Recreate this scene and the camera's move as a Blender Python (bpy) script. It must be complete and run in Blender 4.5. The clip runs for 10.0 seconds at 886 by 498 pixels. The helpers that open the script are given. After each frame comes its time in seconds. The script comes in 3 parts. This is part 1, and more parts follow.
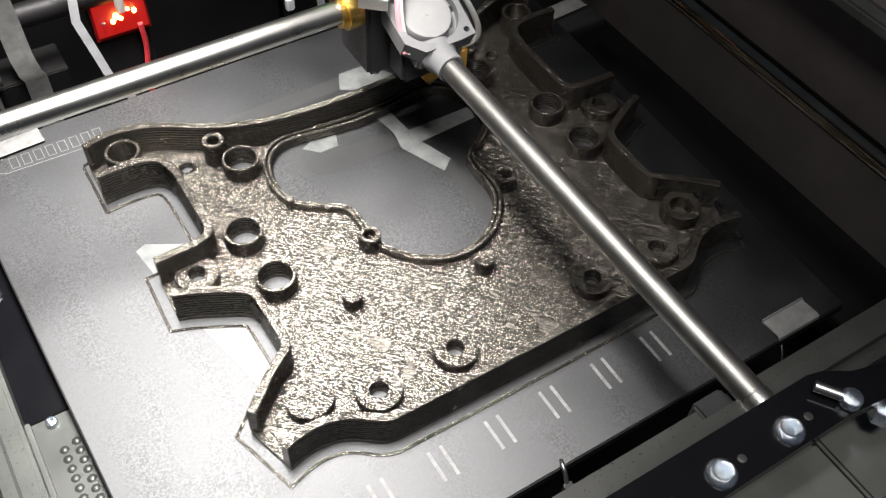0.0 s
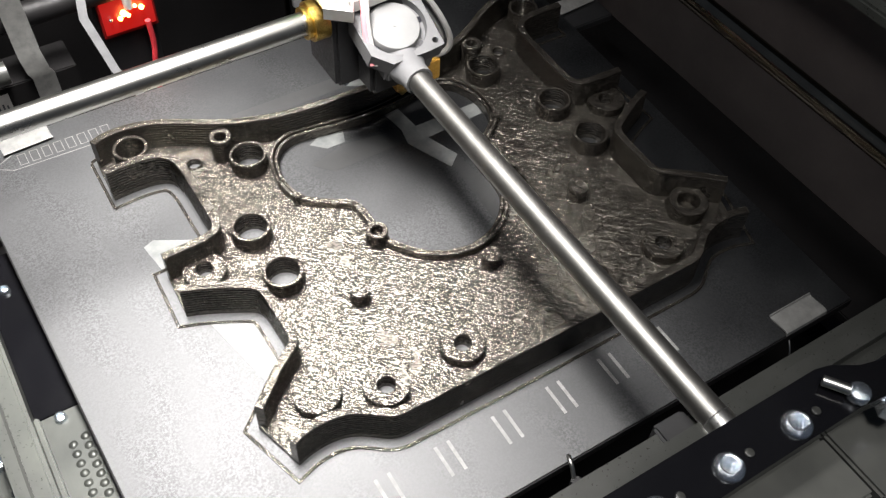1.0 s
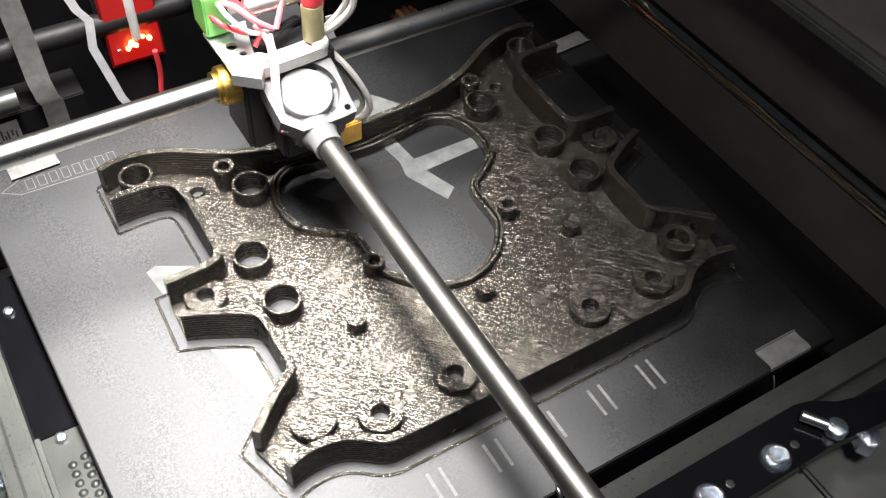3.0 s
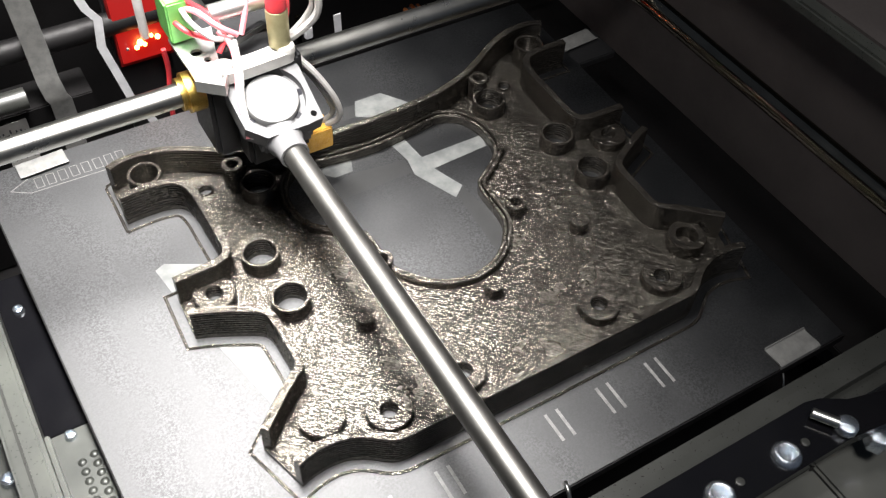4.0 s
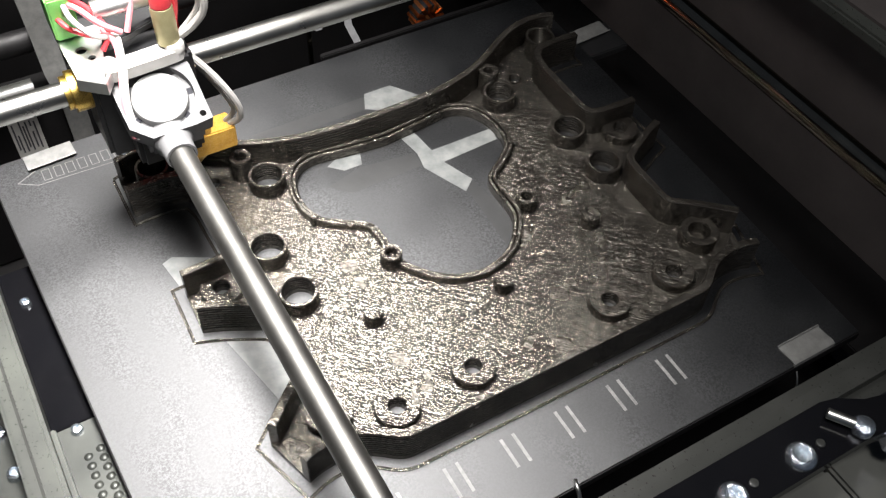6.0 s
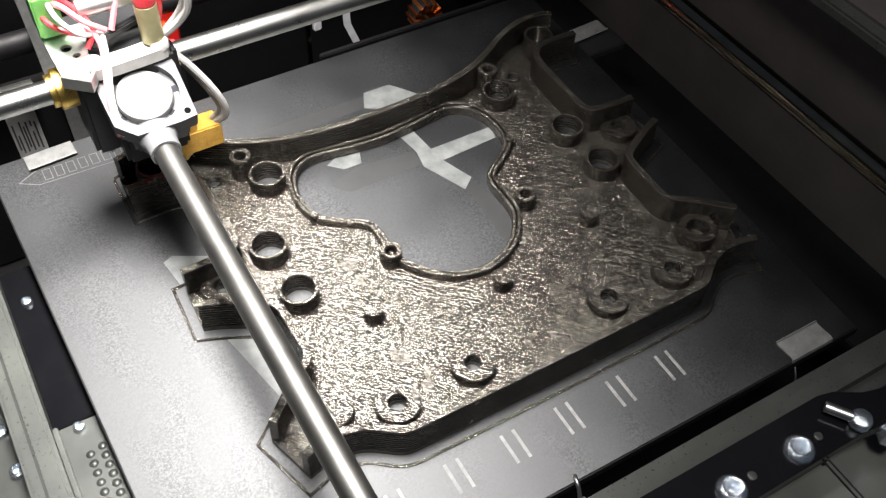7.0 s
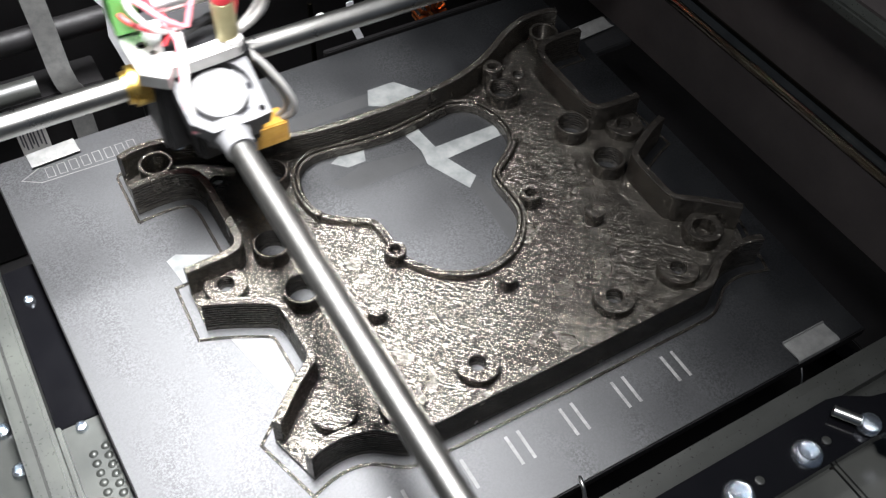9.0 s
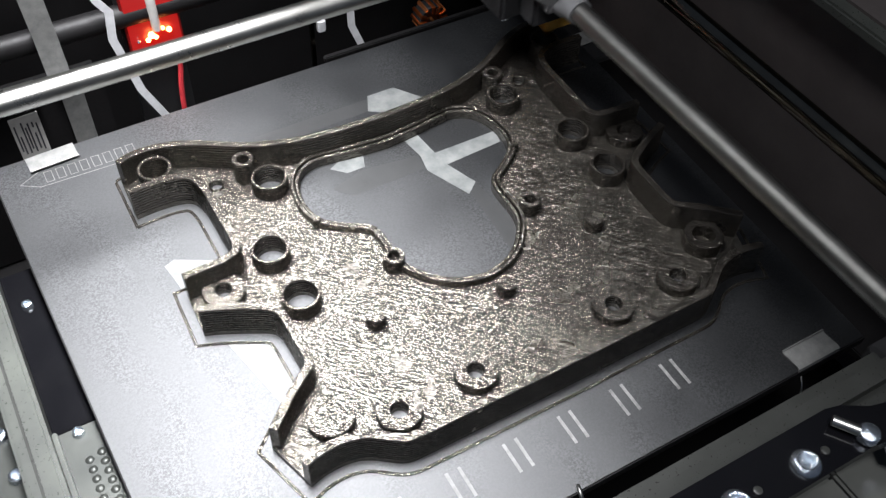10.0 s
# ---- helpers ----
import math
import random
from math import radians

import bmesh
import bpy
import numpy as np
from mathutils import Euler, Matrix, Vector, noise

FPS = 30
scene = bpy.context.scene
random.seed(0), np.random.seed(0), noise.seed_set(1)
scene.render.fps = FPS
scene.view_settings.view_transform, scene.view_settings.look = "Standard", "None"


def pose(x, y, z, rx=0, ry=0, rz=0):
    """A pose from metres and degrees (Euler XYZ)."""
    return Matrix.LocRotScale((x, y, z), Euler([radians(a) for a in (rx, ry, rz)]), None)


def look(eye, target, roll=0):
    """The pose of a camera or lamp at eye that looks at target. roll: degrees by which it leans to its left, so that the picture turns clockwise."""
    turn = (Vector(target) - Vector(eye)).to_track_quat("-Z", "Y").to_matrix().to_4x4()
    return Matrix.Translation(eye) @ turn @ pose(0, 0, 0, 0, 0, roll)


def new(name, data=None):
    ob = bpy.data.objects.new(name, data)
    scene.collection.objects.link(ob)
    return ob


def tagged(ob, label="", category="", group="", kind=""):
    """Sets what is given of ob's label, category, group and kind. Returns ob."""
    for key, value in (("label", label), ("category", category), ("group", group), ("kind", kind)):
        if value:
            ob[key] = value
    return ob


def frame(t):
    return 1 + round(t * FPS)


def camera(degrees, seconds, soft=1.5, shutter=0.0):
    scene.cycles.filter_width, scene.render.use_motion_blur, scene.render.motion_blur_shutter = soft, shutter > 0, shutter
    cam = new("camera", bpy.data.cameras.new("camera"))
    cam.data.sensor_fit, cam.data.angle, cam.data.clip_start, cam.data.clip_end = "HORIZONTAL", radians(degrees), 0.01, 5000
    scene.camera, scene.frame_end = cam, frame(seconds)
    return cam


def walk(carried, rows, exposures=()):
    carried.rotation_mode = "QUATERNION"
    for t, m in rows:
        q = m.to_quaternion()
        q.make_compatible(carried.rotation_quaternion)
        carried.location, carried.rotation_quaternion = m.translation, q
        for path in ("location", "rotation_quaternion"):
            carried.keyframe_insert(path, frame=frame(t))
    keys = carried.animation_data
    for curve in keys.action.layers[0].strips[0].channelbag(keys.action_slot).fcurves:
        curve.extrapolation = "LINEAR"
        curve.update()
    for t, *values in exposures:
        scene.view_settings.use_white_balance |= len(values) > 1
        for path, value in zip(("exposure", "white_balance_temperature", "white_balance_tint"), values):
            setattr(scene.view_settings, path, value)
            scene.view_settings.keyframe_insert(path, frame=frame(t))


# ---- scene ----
# ---- camera and its walk ----
cam = camera(50.5, 10.0, soft=1.25, shutter=0.4)
PATH = [
    (0, (0.01646, -0.08398, 0.25567), (0.12312, 0.07226, 0.02284), 3.36),
    (0.5, (0.01632, -0.08375, 0.25559), (0.12207, 0.07237, 0.02226), 3.12),
    (1, (0.01583, -0.08449, 0.25549), (0.12051, 0.07227, 0.02211), 2.84),
    (1.5, (0.01485, -0.08414, 0.25654), (0.11993, 0.07181, 0.02279), 3.18),
    (2, (0.01577, -0.08490, 0.25681), (0.12020, 0.07172, 0.02322), 3.05),
    (2.5, (0.01535, -0.08647, 0.26087), (0.12182, 0.07015, 0.02820), 3.70),
    (3, (0.01336, -0.08804, 0.26308), (0.12248, 0.07374, 0.03521), 4.16),
    (4.5, (0.01271, -0.08794, 0.26248), (0.11882, 0.07516, 0.03414), 3.41),
    (5, (0.01300, -0.08682, 0.26304), (0.11812, 0.07565, 0.03379), 3.53),
    (5.5, (0.01452, -0.08524, 0.26041), (0.11838, 0.07737, 0.03070), 3.39),
    (7, (0.01323, -0.08732, 0.26080), (0.11723, 0.07552, 0.03130), 3.09),
    (7.5, (0.01361, -0.08663, 0.26147), (0.11752, 0.07631, 0.03200), 3.21),
    (8, (0.01394, -0.08622, 0.26121), (0.11675, 0.07673, 0.03125), 3.15),
    (8.5, (0.01410, -0.08679, 0.26069), (0.11671, 0.07593, 0.03048), 2.92),
    (9, (0.01408, -0.08486, 0.26052), (0.11655, 0.07718, 0.02978), 3.00),
    (9.5, (0.01527, -0.08390, 0.26024), (0.11634, 0.07838, 0.02905), 2.73),
    (10, (0.01532, -0.08450, 0.26016), (0.11800, 0.07884, 0.03043), 3.13),
]
walk(cam, [(t, look(eye, target, roll)) for t, eye, target, roll in PATH], exposures=[(0, 0.0, 6500, 10), (8.4, 0.0, 6500, 10), (9.0, 0.0, 6150, 10), (10, 0.0, 6100, 10)])

# ---- world and lamps ----
world = bpy.data.worlds.new("world")
scene.world = world
world.use_nodes = True
world.node_tree.nodes["Background"].inputs[0].default_value = (0.6, 0.74, 1.0, 1)
world.node_tree.nodes["Background"].inputs[1].default_value = 0.058


def area_lamp(name, eye, sx, sy, watts, colour):
    data = bpy.data.lights.new(name, "AREA")
    data.shape, data.size, data.size_y, data.energy, data.color = "RECTANGLE", sx, sy, watts, colour
    ob = new(name, data)
    ob.matrix_world = pose(eye[0], eye[1], eye[2])
    return ob


# the printer's LED strip under the rear of the top frame, whose sheen lies on the bed's near side
strip = area_lamp("led_strip", (0.062, 0.155, 0.335), 0.075, 0.24, 1.3, (1.0, 0.97, 0.94))
strip.data.spread = radians(62)

# the work light over the printer's open front, which throws the rods' shadows backwards
work = area_lamp("work_light", (0.095, -0.14, 0.49), 0.09, 0.09, 1.15, (1.0, 0.97, 0.94))
work.matrix_world = look((0.095, -0.14, 0.49), (0.08, 0.10, 0.0))


# ---- materials ----
def material(name, base=(0.5, 0.5, 0.5), rough=0.5, metal=0.0, spec=0.5, build=None):
    m = bpy.data.materials.new(name)
    m.use_nodes = True
    nt = m.node_tree
    b = nt.nodes["Principled BSDF"]
    b.inputs["Base Color"].default_value = (*base, 1)
    b.inputs["Roughness"].default_value = rough
    b.inputs["Metallic"].default_value = metal
    b.inputs["Specular IOR Level"].default_value = spec
    if build:
        build(nt, b)
    return m


def node(nt, kind, **values):
    n = nt.nodes.new(kind)
    for key, value in values.items():
        n.inputs[key].default_value = value
    return n


def coords(nt, scale=(1, 1, 1), rot=(0, 0, 0)):
    tc = nt.nodes.new("ShaderNodeTexCoord")
    mp = nt.nodes.new("ShaderNodeMapping")
    mp.inputs["Scale"].default_value = scale
    mp.inputs["Rotation"].default_value = rot
    nt.links.new(tc.outputs["Object"], mp.inputs["Vector"])
    return mp.outputs["Vector"]


def noise_out(nt, vec, scale, detail=3.0, rough=0.6):
    n = node(nt, "ShaderNodeTexNoise", Scale=scale, Detail=detail, Roughness=rough)
    nt.links.new(vec, n.inputs["Vector"])
    return n.outputs["Fac"]


def ramp(nt, fac, stops):
    r = nt.nodes.new("ShaderNodeValToRGB")
    el = r.color_ramp.elements
    while len(el) < len(stops):
        el.new(0.5)
    for e, (p, c) in zip(el, stops):
        e.position, e.color = p, (*c, 1) if len(c) == 3 else c
    nt.links.new(fac, r.inputs["Fac"])
    return r.outputs["Color"]


def math_node(nt, op, a, b):
    n = nt.nodes.new("ShaderNodeMath")
    n.operation = op
    for k, v in enumerate((a, b)):
        if isinstance(v, (int, float)):
            n.inputs[k].default_value = v
        else:
            nt.links.new(v, n.inputs[k])
    return n.outputs[0]


def bump(nt, b, height, strength, distance):
    n = node(nt, "ShaderNodeBump", Strength=strength, Distance=distance)
    nt.links.new(height, n.inputs["Height"])
    nt.links.new(n.outputs["Normal"], b.inputs["Normal"])


def worn(base, dark, scale, r0, r1, strength=0.3, distance=0.0001, fine=4.0):
    """Two scales of noise: blotches in colour and roughness, fine grain as relief."""
    def build(nt, b):
        v = coords(nt)
        big = noise_out(nt, v, scale)
        nt.links.new(ramp(nt, big, [(0.3, dark), (0.7, base)]), b.inputs["Base Color"])
        small = noise_out(nt, v, scale * fine * 4, 2.0)
        nt.links.new(ramp(nt, small, [(0.25, (r0,) * 3), (0.75, (r1,) * 3)]), b.inputs["Roughness"])
        bump(nt, b, small, strength, distance)
    return build


def turned(nt, angle, along, across, up=1.0):
    """Coordinates turned about z first, then stretched: cells of the given sizes in metres."""
    tc = nt.nodes.new("ShaderNodeTexCoord")
    mp = nt.nodes.new("ShaderNodeMapping")
    mp.vector_type = "TEXTURE"
    mp.inputs["Rotation"].default_value = (0, 0, radians(angle))
    mp.inputs["Scale"].default_value = (along, across, up)
    nt.links.new(tc.outputs["Object"], mp.inputs["Vector"])
    return mp.outputs["Vector"]


def build_pla(nt, b):
    """Black print with a metallic fleck: diagonal laid lines on level faces, short level dashes on upright ones."""
    sep = nt.nodes.new("ShaderNodeSeparateXYZ")
    nt.links.new(nt.nodes.new("ShaderNodeNewGeometry").outputs["Normal"], sep.inputs[0])
    level = math_node(nt, "MULTIPLY", sep.outputs["Z"], sep.outputs["Z"])
    upright = math_node(nt, "SUBTRACT", 1.0, level)
    lines = noise_out(nt, turned(nt, -45, 0.009, 0.0005), 1.0, 1.0, 0.5)
    streak = noise_out(nt, turned(nt, -45, 0.0018, 0.0005), 1.0, 1.0, 0.5)
    dash = noise_out(nt, turned(nt, 0, 0.0016, 0.0016, 0.0006), 1.0, 1.0, 0.5)
    pits = noise_out(nt, turned(nt, 20, 0.0005, 0.0005, 0.0005), 1.0, 1.0, 0.5)
    top = math_node(nt, "ADD", math_node(nt, "MULTIPLY", lines, 2.2), math_node(nt, "MULTIPLY", streak, 1.5))
    top = math_node(nt, "ADD", top, math_node(nt, "MULTIPLY", pits, 1.3))
    side = math_node(nt, "ADD", math_node(nt, "MULTIPLY", dash, 0.8), math_node(nt, "MULTIPLY", pits, 0.12))
    h = math_node(nt, "ADD", math_node(nt, "MULTIPLY", top, level), math_node(nt, "MULTIPLY", side, upright))
    bump(nt, b, h, 1.0, 0.00013)
    grain = math_node(nt, "ADD", math_node(nt, "MULTIPLY", lines, level), math_node(nt, "MULTIPLY", dash, upright))
    shade = math_node(nt, "ADD", math_node(nt, "MULTIPLY", grain, 0.5), math_node(nt, "MULTIPLY", pits, 0.5))
    nt.links.new(ramp(nt, shade, [(0.4, (0.002, 0.0018, 0.0017)), (0.6, (0.021, 0.0184, 0.0156))]), b.inputs["Base Color"])
    nt.links.new(ramp(nt, noise_out(nt, coords(nt), 60.0), [(0.3, (0.2,) * 3), (0.7, (0.29,) * 3)]), b.inputs["Roughness"])
    b.inputs["IOR"].default_value = 1.8
    fleck = math_node(nt, "ADD", math_node(nt, "MULTIPLY", math_node(nt, "ADD", math_node(nt, "MULTIPLY", streak, level), math_node(nt, "MULTIPLY", dash, upright)), 0.55), math_node(nt, "MULTIPLY", pits, 0.45))
    nt.links.new(ramp(nt, fleck, [(0.38, (0.12,) * 3), (0.5, (0.45,) * 3), (0.62, (1.0,) * 3)]), b.inputs["Specular IOR Level"])
    b.inputs["Specular Tint"].default_value = (1.0, 0.93, 0.81, 1)


def build_sheet(nt, b):
    v = coords(nt)
    big = noise_out(nt, v, 35.0, 5.0)
    fine = noise_out(nt, v, 2400.0, 1.0, 0.5)
    # scuffed zones where the grain stands out
    zone = ramp(nt, noise_out(nt, coords(nt, (45, 18, 1)), 1.0, 4.0), [(0.45, (0, 0, 0)), (0.62, (1, 1, 1))])
    wear = math_node(nt, "ADD", math_node(nt, "MULTIPLY", big, 0.7), math_node(nt, "MULTIPLY", fine, 0.3))
    base = nt.nodes.new("ShaderNodeBsdfDiffuse")
    nt.links.new(ramp(nt, wear, [(0.35, (0.004, 0.0042, 0.0046)), (0.7, (0.01, 0.0104, 0.011))]), base.inputs["Color"])
    gloss = nt.nodes.new("ShaderNodeBsdfGlossy")
    gloss.distribution = "BECKMANN"
    gloss.inputs["Color"].default_value = (0.97, 0.98, 1.0, 1)
    nt.links.new(ramp(nt, wear, [(0.3, (0.5,) * 3), (0.7, (0.56,) * 3)]), gloss.inputs["Roughness"])
    scratch = noise_out(nt, coords(nt, (60, 2500, 1), (0, 0, radians(20))), 1.0, 2.0)
    h = math_node(nt, "ADD", math_node(nt, "MULTIPLY", fine, math_node(nt, "ADD", 0.3, math_node(nt, "MULTIPLY", zone, 1.4))), math_node(nt, "MULTIPLY", scratch, 0.06))
    rel = node(nt, "ShaderNodeBump", Strength=0.5, Distance=0.00006)
    nt.links.new(h, rel.inputs["Height"])
    for n in (base, gloss):
        nt.links.new(rel.outputs["Normal"], n.inputs["Normal"])
    mix = nt.nodes.new("ShaderNodeMixShader")
    speck = ramp(nt, noise_out(nt, v, 1500.0, 2.0, 0.6), [(0.38, (0.6,) * 3), (0.62, (1.35,) * 3)])
    amount = math_node(nt, "ADD", 0.12, math_node(nt, "MULTIPLY", zone, 0.5))
    sparkle = math_node(nt, "ADD", 1.0, math_node(nt, "MULTIPLY", math_node(nt, "SUBTRACT", speck, 1.0), amount))
    nt.links.new(math_node(nt, "MULTIPLY", sparkle, 0.078), mix.inputs[0])
    nt.links.new(base.outputs[0], mix.inputs[1])
    nt.links.new(gloss.outputs[0], mix.inputs[2])
    nt.links.new(mix.outputs[0], nt.nodes["Material Output"].inputs["Surface"])


def rod_look(r0, r1, shade):
    def build(nt, b):
        v = coords(nt)
        n = noise_out(nt, v, 90.0, 4.0)
        nt.links.new(ramp(nt, n, [(0.3, (0.38 * shade, 0.375 * shade, 0.35 * shade)), (0.7, (0.5 * shade, 0.495 * shade, 0.47 * shade))]), b.inputs["Base Color"])
        nt.links.new(ramp(nt, noise_out(nt, v, 160.0, 3.0), [(0.3, (r0,) * 3), (0.75, (r1,) * 3)]), b.inputs["Roughness"])
        bump(nt, b, noise_out(nt, coords(nt, (300, 2600, 2600)), 1.0, 2.0), 0.08, 0.00001)
    return build


def glow(name, colour, strength, base=(0.08, 0.01, 0.01)):
    def build(nt, b):
        b.inputs["Emission Color"].default_value = (*colour, 1)
        b.inputs["Emission Strength"].default_value = strength
    return material(name, base, 0.4, build=build)


M_PLA = material("black_print", spec=0.5, build=build_pla)
M_SHEET = material("build_sheet", spec=0.9, build=build_sheet)
M_ROD = material("steel_rod", metal=1.0, build=rod_look(0.27, 0.31, 0.85))
M_ROD_DULL = material("worn_rod", metal=1.0, build=rod_look(0.42, 0.48, 0.5))
M_STEEL = material("sheet_steel", metal=1.0, build=worn((0.62, 0.62, 0.6), (0.42, 0.42, 0.4), 160, 0.25, 0.45, 0.2, 0.00005))
M_ALU = material("aluminium", metal=1.0, build=worn((0.80, 0.80, 0.79), (0.62, 0.62, 0.6), 120, 0.32, 0.5, 0.25, 0.00006))
M_ZINC = material("zinc_bolt", metal=0.95, build=worn((0.8, 0.85, 0.9), (0.55, 0.62, 0.7), 300, 0.14, 0.26, 0.5, 0.0002))
M_BRASS = material("brass", metal=1.0, build=worn((0.72, 0.5, 0.14), (0.5, 0.33, 0.08), 300, 0.22, 0.4, 0.2, 0.00005))
M_KAPTON = material("amber_tape", build=worn((0.62, 0.36, 0.07), (0.42, 0.22, 0.04), 200, 0.18, 0.35, 0.3, 0.0001))
M_BLACK = material("black_plastic", build=worn((0.016, 0.016, 0.017), (0.01, 0.01, 0.011), 60, 0.35, 0.55, 0.3, 0.00006))
# steel with the shade under the top frame put into its colour
M_SHADED_STEEL = material("shaded_steel", metal=1.0, build=worn((0.3, 0.27, 0.21), (0.16, 0.145, 0.12), 60, 0.13, 0.2, 0.1, 0.00004))
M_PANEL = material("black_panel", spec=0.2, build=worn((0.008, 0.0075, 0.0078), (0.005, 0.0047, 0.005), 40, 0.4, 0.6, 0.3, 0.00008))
M_GLOSS = material("gloss_black", spec=0.25, build=worn((0.006, 0.006, 0.007), (0.004, 0.004, 0.005), 60, 0.12, 0.18, 0.1, 0.00003))
# lighter than the black panels: the lift stands in for missing ambient light
M_LIFTED_WALL = material("lifted_wall", build=worn((0.12, 0.104, 0.1), (0.08, 0.07, 0.068), 25, 0.5, 0.65, 0.2, 0.00006))
M_BLUE = material("dark_blue_panel", build=worn((0.022, 0.022, 0.028), (0.014, 0.0145, 0.019), 30, 0.3, 0.45, 0.2, 0.00005))
M_CLIP = material("bright_clip", metal=0.15, build=worn((0.19, 0.19, 0.183), (0.12, 0.12, 0.117), 260, 0.5, 0.62, 0.2, 0.00005))
M_FRAME = material("grey_frame", build=worn((0.04, 0.041, 0.038), (0.026, 0.027, 0.0245), 70, 0.25, 0.42, 0.25, 0.00006))
M_FAN = material("grey_fan", spec=0.25, build=worn((0.15, 0.15, 0.154), (0.12, 0.12, 0.123), 120, 0.6, 0.75, 0.2, 0.00005))
M_WHITE = material("white_plastic", spec=0.3, build=worn((0.46, 0.45, 0.435), (0.36, 0.35, 0.335), 150, 0.5, 0.65, 0.2, 0.00005))
M_RED = material("red_wire", build=worn((0.62, 0.05, 0.06), (0.42, 0.03, 0.04), 150, 0.3, 0.45, 0.2, 0.00005))
M_PINK = material("pink_wire", build=worn((0.75, 0.3, 0.32), (0.6, 0.16, 0.2), 150, 0.3, 0.45, 0.2, 0.00005))
M_ORANGE = material("orange_wire", build=worn((0.7, 0.25, 0.08), (0.5, 0.15, 0.05), 150, 0.3, 0.45, 0.2, 0.00005))
M_OLIVE = material("olive_metal", metal=0.5, build=worn((0.33, 0.3, 0.17), (0.24, 0.21, 0.11), 150, 0.35, 0.5, 0.2, 0.00005))
M_HUB = material("pale_hub", spec=0.25, build=worn((0.21, 0.21, 0.21), (0.18, 0.18, 0.18), 120, 0.55, 0.7, 0.2, 0.00005))
M_GREEN = material("green_connector", build=worn((0.16, 0.5, 0.1), (0.1, 0.36, 0.07), 150, 0.35, 0.5, 0.2, 0.00005))
M_COPPER = material("copper_wire", metal=1.0, build=worn((0.8, 0.32, 0.12), (0.55, 0.18, 0.06), 250, 0.25, 0.4, 0.2, 0.00005))
M_RIBBON = material("white_ribbon", build=worn((0.68, 0.68, 0.7), (0.5, 0.5, 0.52), 150, 0.3, 0.5, 0.2, 0.00005))
M_INK = material("dark_ink", build=worn((0.05, 0.05, 0.06), (0.03, 0.03, 0.04), 200, 0.5, 0.6))
M_MARK = material("pale_mark", build=worn((0.24, 0.24, 0.235), (0.13, 0.13, 0.127), 500, 0.45, 0.65, 0.2, 0.00004))
M_FAINT = material("faint_mark", build=worn((0.16, 0.16, 0.155), (0.08, 0.08, 0.077), 400, 0.45, 0.65, 0.2, 0.00004))
M_FILM = material("pale_film", spec=0.6, build=worn((0.17, 0.175, 0.17), (0.09, 0.095, 0.095), 160, 0.3, 0.45, 0.2, 0.00005))
M_HAZE = material("thin_film", spec=0.9, build=worn((0.016, 0.0165, 0.017), (0.008, 0.0083, 0.0086), 120, 0.46, 0.53, 0.2, 0.00005))
M_PCB = material("red_board", build=worn((0.2, 0.006, 0.005), (0.12, 0.004, 0.004), 150, 0.3, 0.45))
M_LEDR = glow("red_led", (1.0, 0.012, 0.008), 0.4)
M_LEDW = glow("hot_led", (1.0, 0.22, 0.05), 30.0)
M_DECK = material("steel_deck", metal=0.5, build=worn((0.075, 0.079, 0.072), (0.045, 0.048, 0.045), 50, 0.3, 0.5, 0.3, 0.00008))
M_BLOCK = material("translucent_block", spec=0.5, build=worn((0.13, 0.132, 0.12), (0.08, 0.082, 0.076), 50, 0.3, 0.45, 0.2, 0.00006))
M_ACRYL = material("frosted_acrylic", spec=0.6, build=worn((0.085, 0.09, 0.08), (0.055, 0.058, 0.054), 60, 0.25, 0.4, 0.3, 0.00008))

# ---- mesh helpers; all sizes below are in centimetres ----
CM = 0.01


def thing(name, x, y, z, label, category, group="", kind=""):
    ob = new(name)
    ob.empty_display_size = 0.005
    ob.location = (x * CM, y * CM, z * CM)
    return tagged(ob, label, category, group, kind)


def origin(ob):
    v = Vector((0, 0, 0))
    while ob is not None:
        v = v + ob.location
        ob = ob.parent
    return v


def part(name, bm, mat, parent=None, label="", smooth=True):
    """One mesh object; the bmesh is in centimetres, in the world's axes."""
    base = origin(parent)
    bmesh.ops.scale(bm, vec=(CM, CM, CM), verts=bm.verts)
    bmesh.ops.translate(bm, vec=-base, verts=bm.verts)
    bmesh.ops.recalc_face_normals(bm, faces=bm.faces)
    me = bpy.data.meshes.new(name)
    bm.to_mesh(me)
    bm.free()
    me.materials.append(mat)
    if smooth:
        me.polygons.foreach_set("use_smooth", [True] * len(me.polygons))
        me.set_sharp_from_angle(angle=radians(38))
    ob = new(name, me)
    ob.parent = parent
    if label:
        tagged(ob, label)
    return ob


def solid(name, bm, mat, label, category, kind="", group=""):
    """A one-mesh thing with its origin at the base of its middle."""
    lo = Vector([min(v.co[k] for v in bm.verts) for k in range(3)])
    hi = Vector([max(v.co[k] for v in bm.verts) for k in range(3)])
    mid = Vector(((lo.x + hi.x) / 2, (lo.y + hi.y) / 2, lo.z))
    bmesh.ops.translate(bm, vec=-mid, verts=bm.verts)
    ob = part(name, bm, mat)
    ob.location = mid * CM
    return tagged(ob, label, category, group, kind)


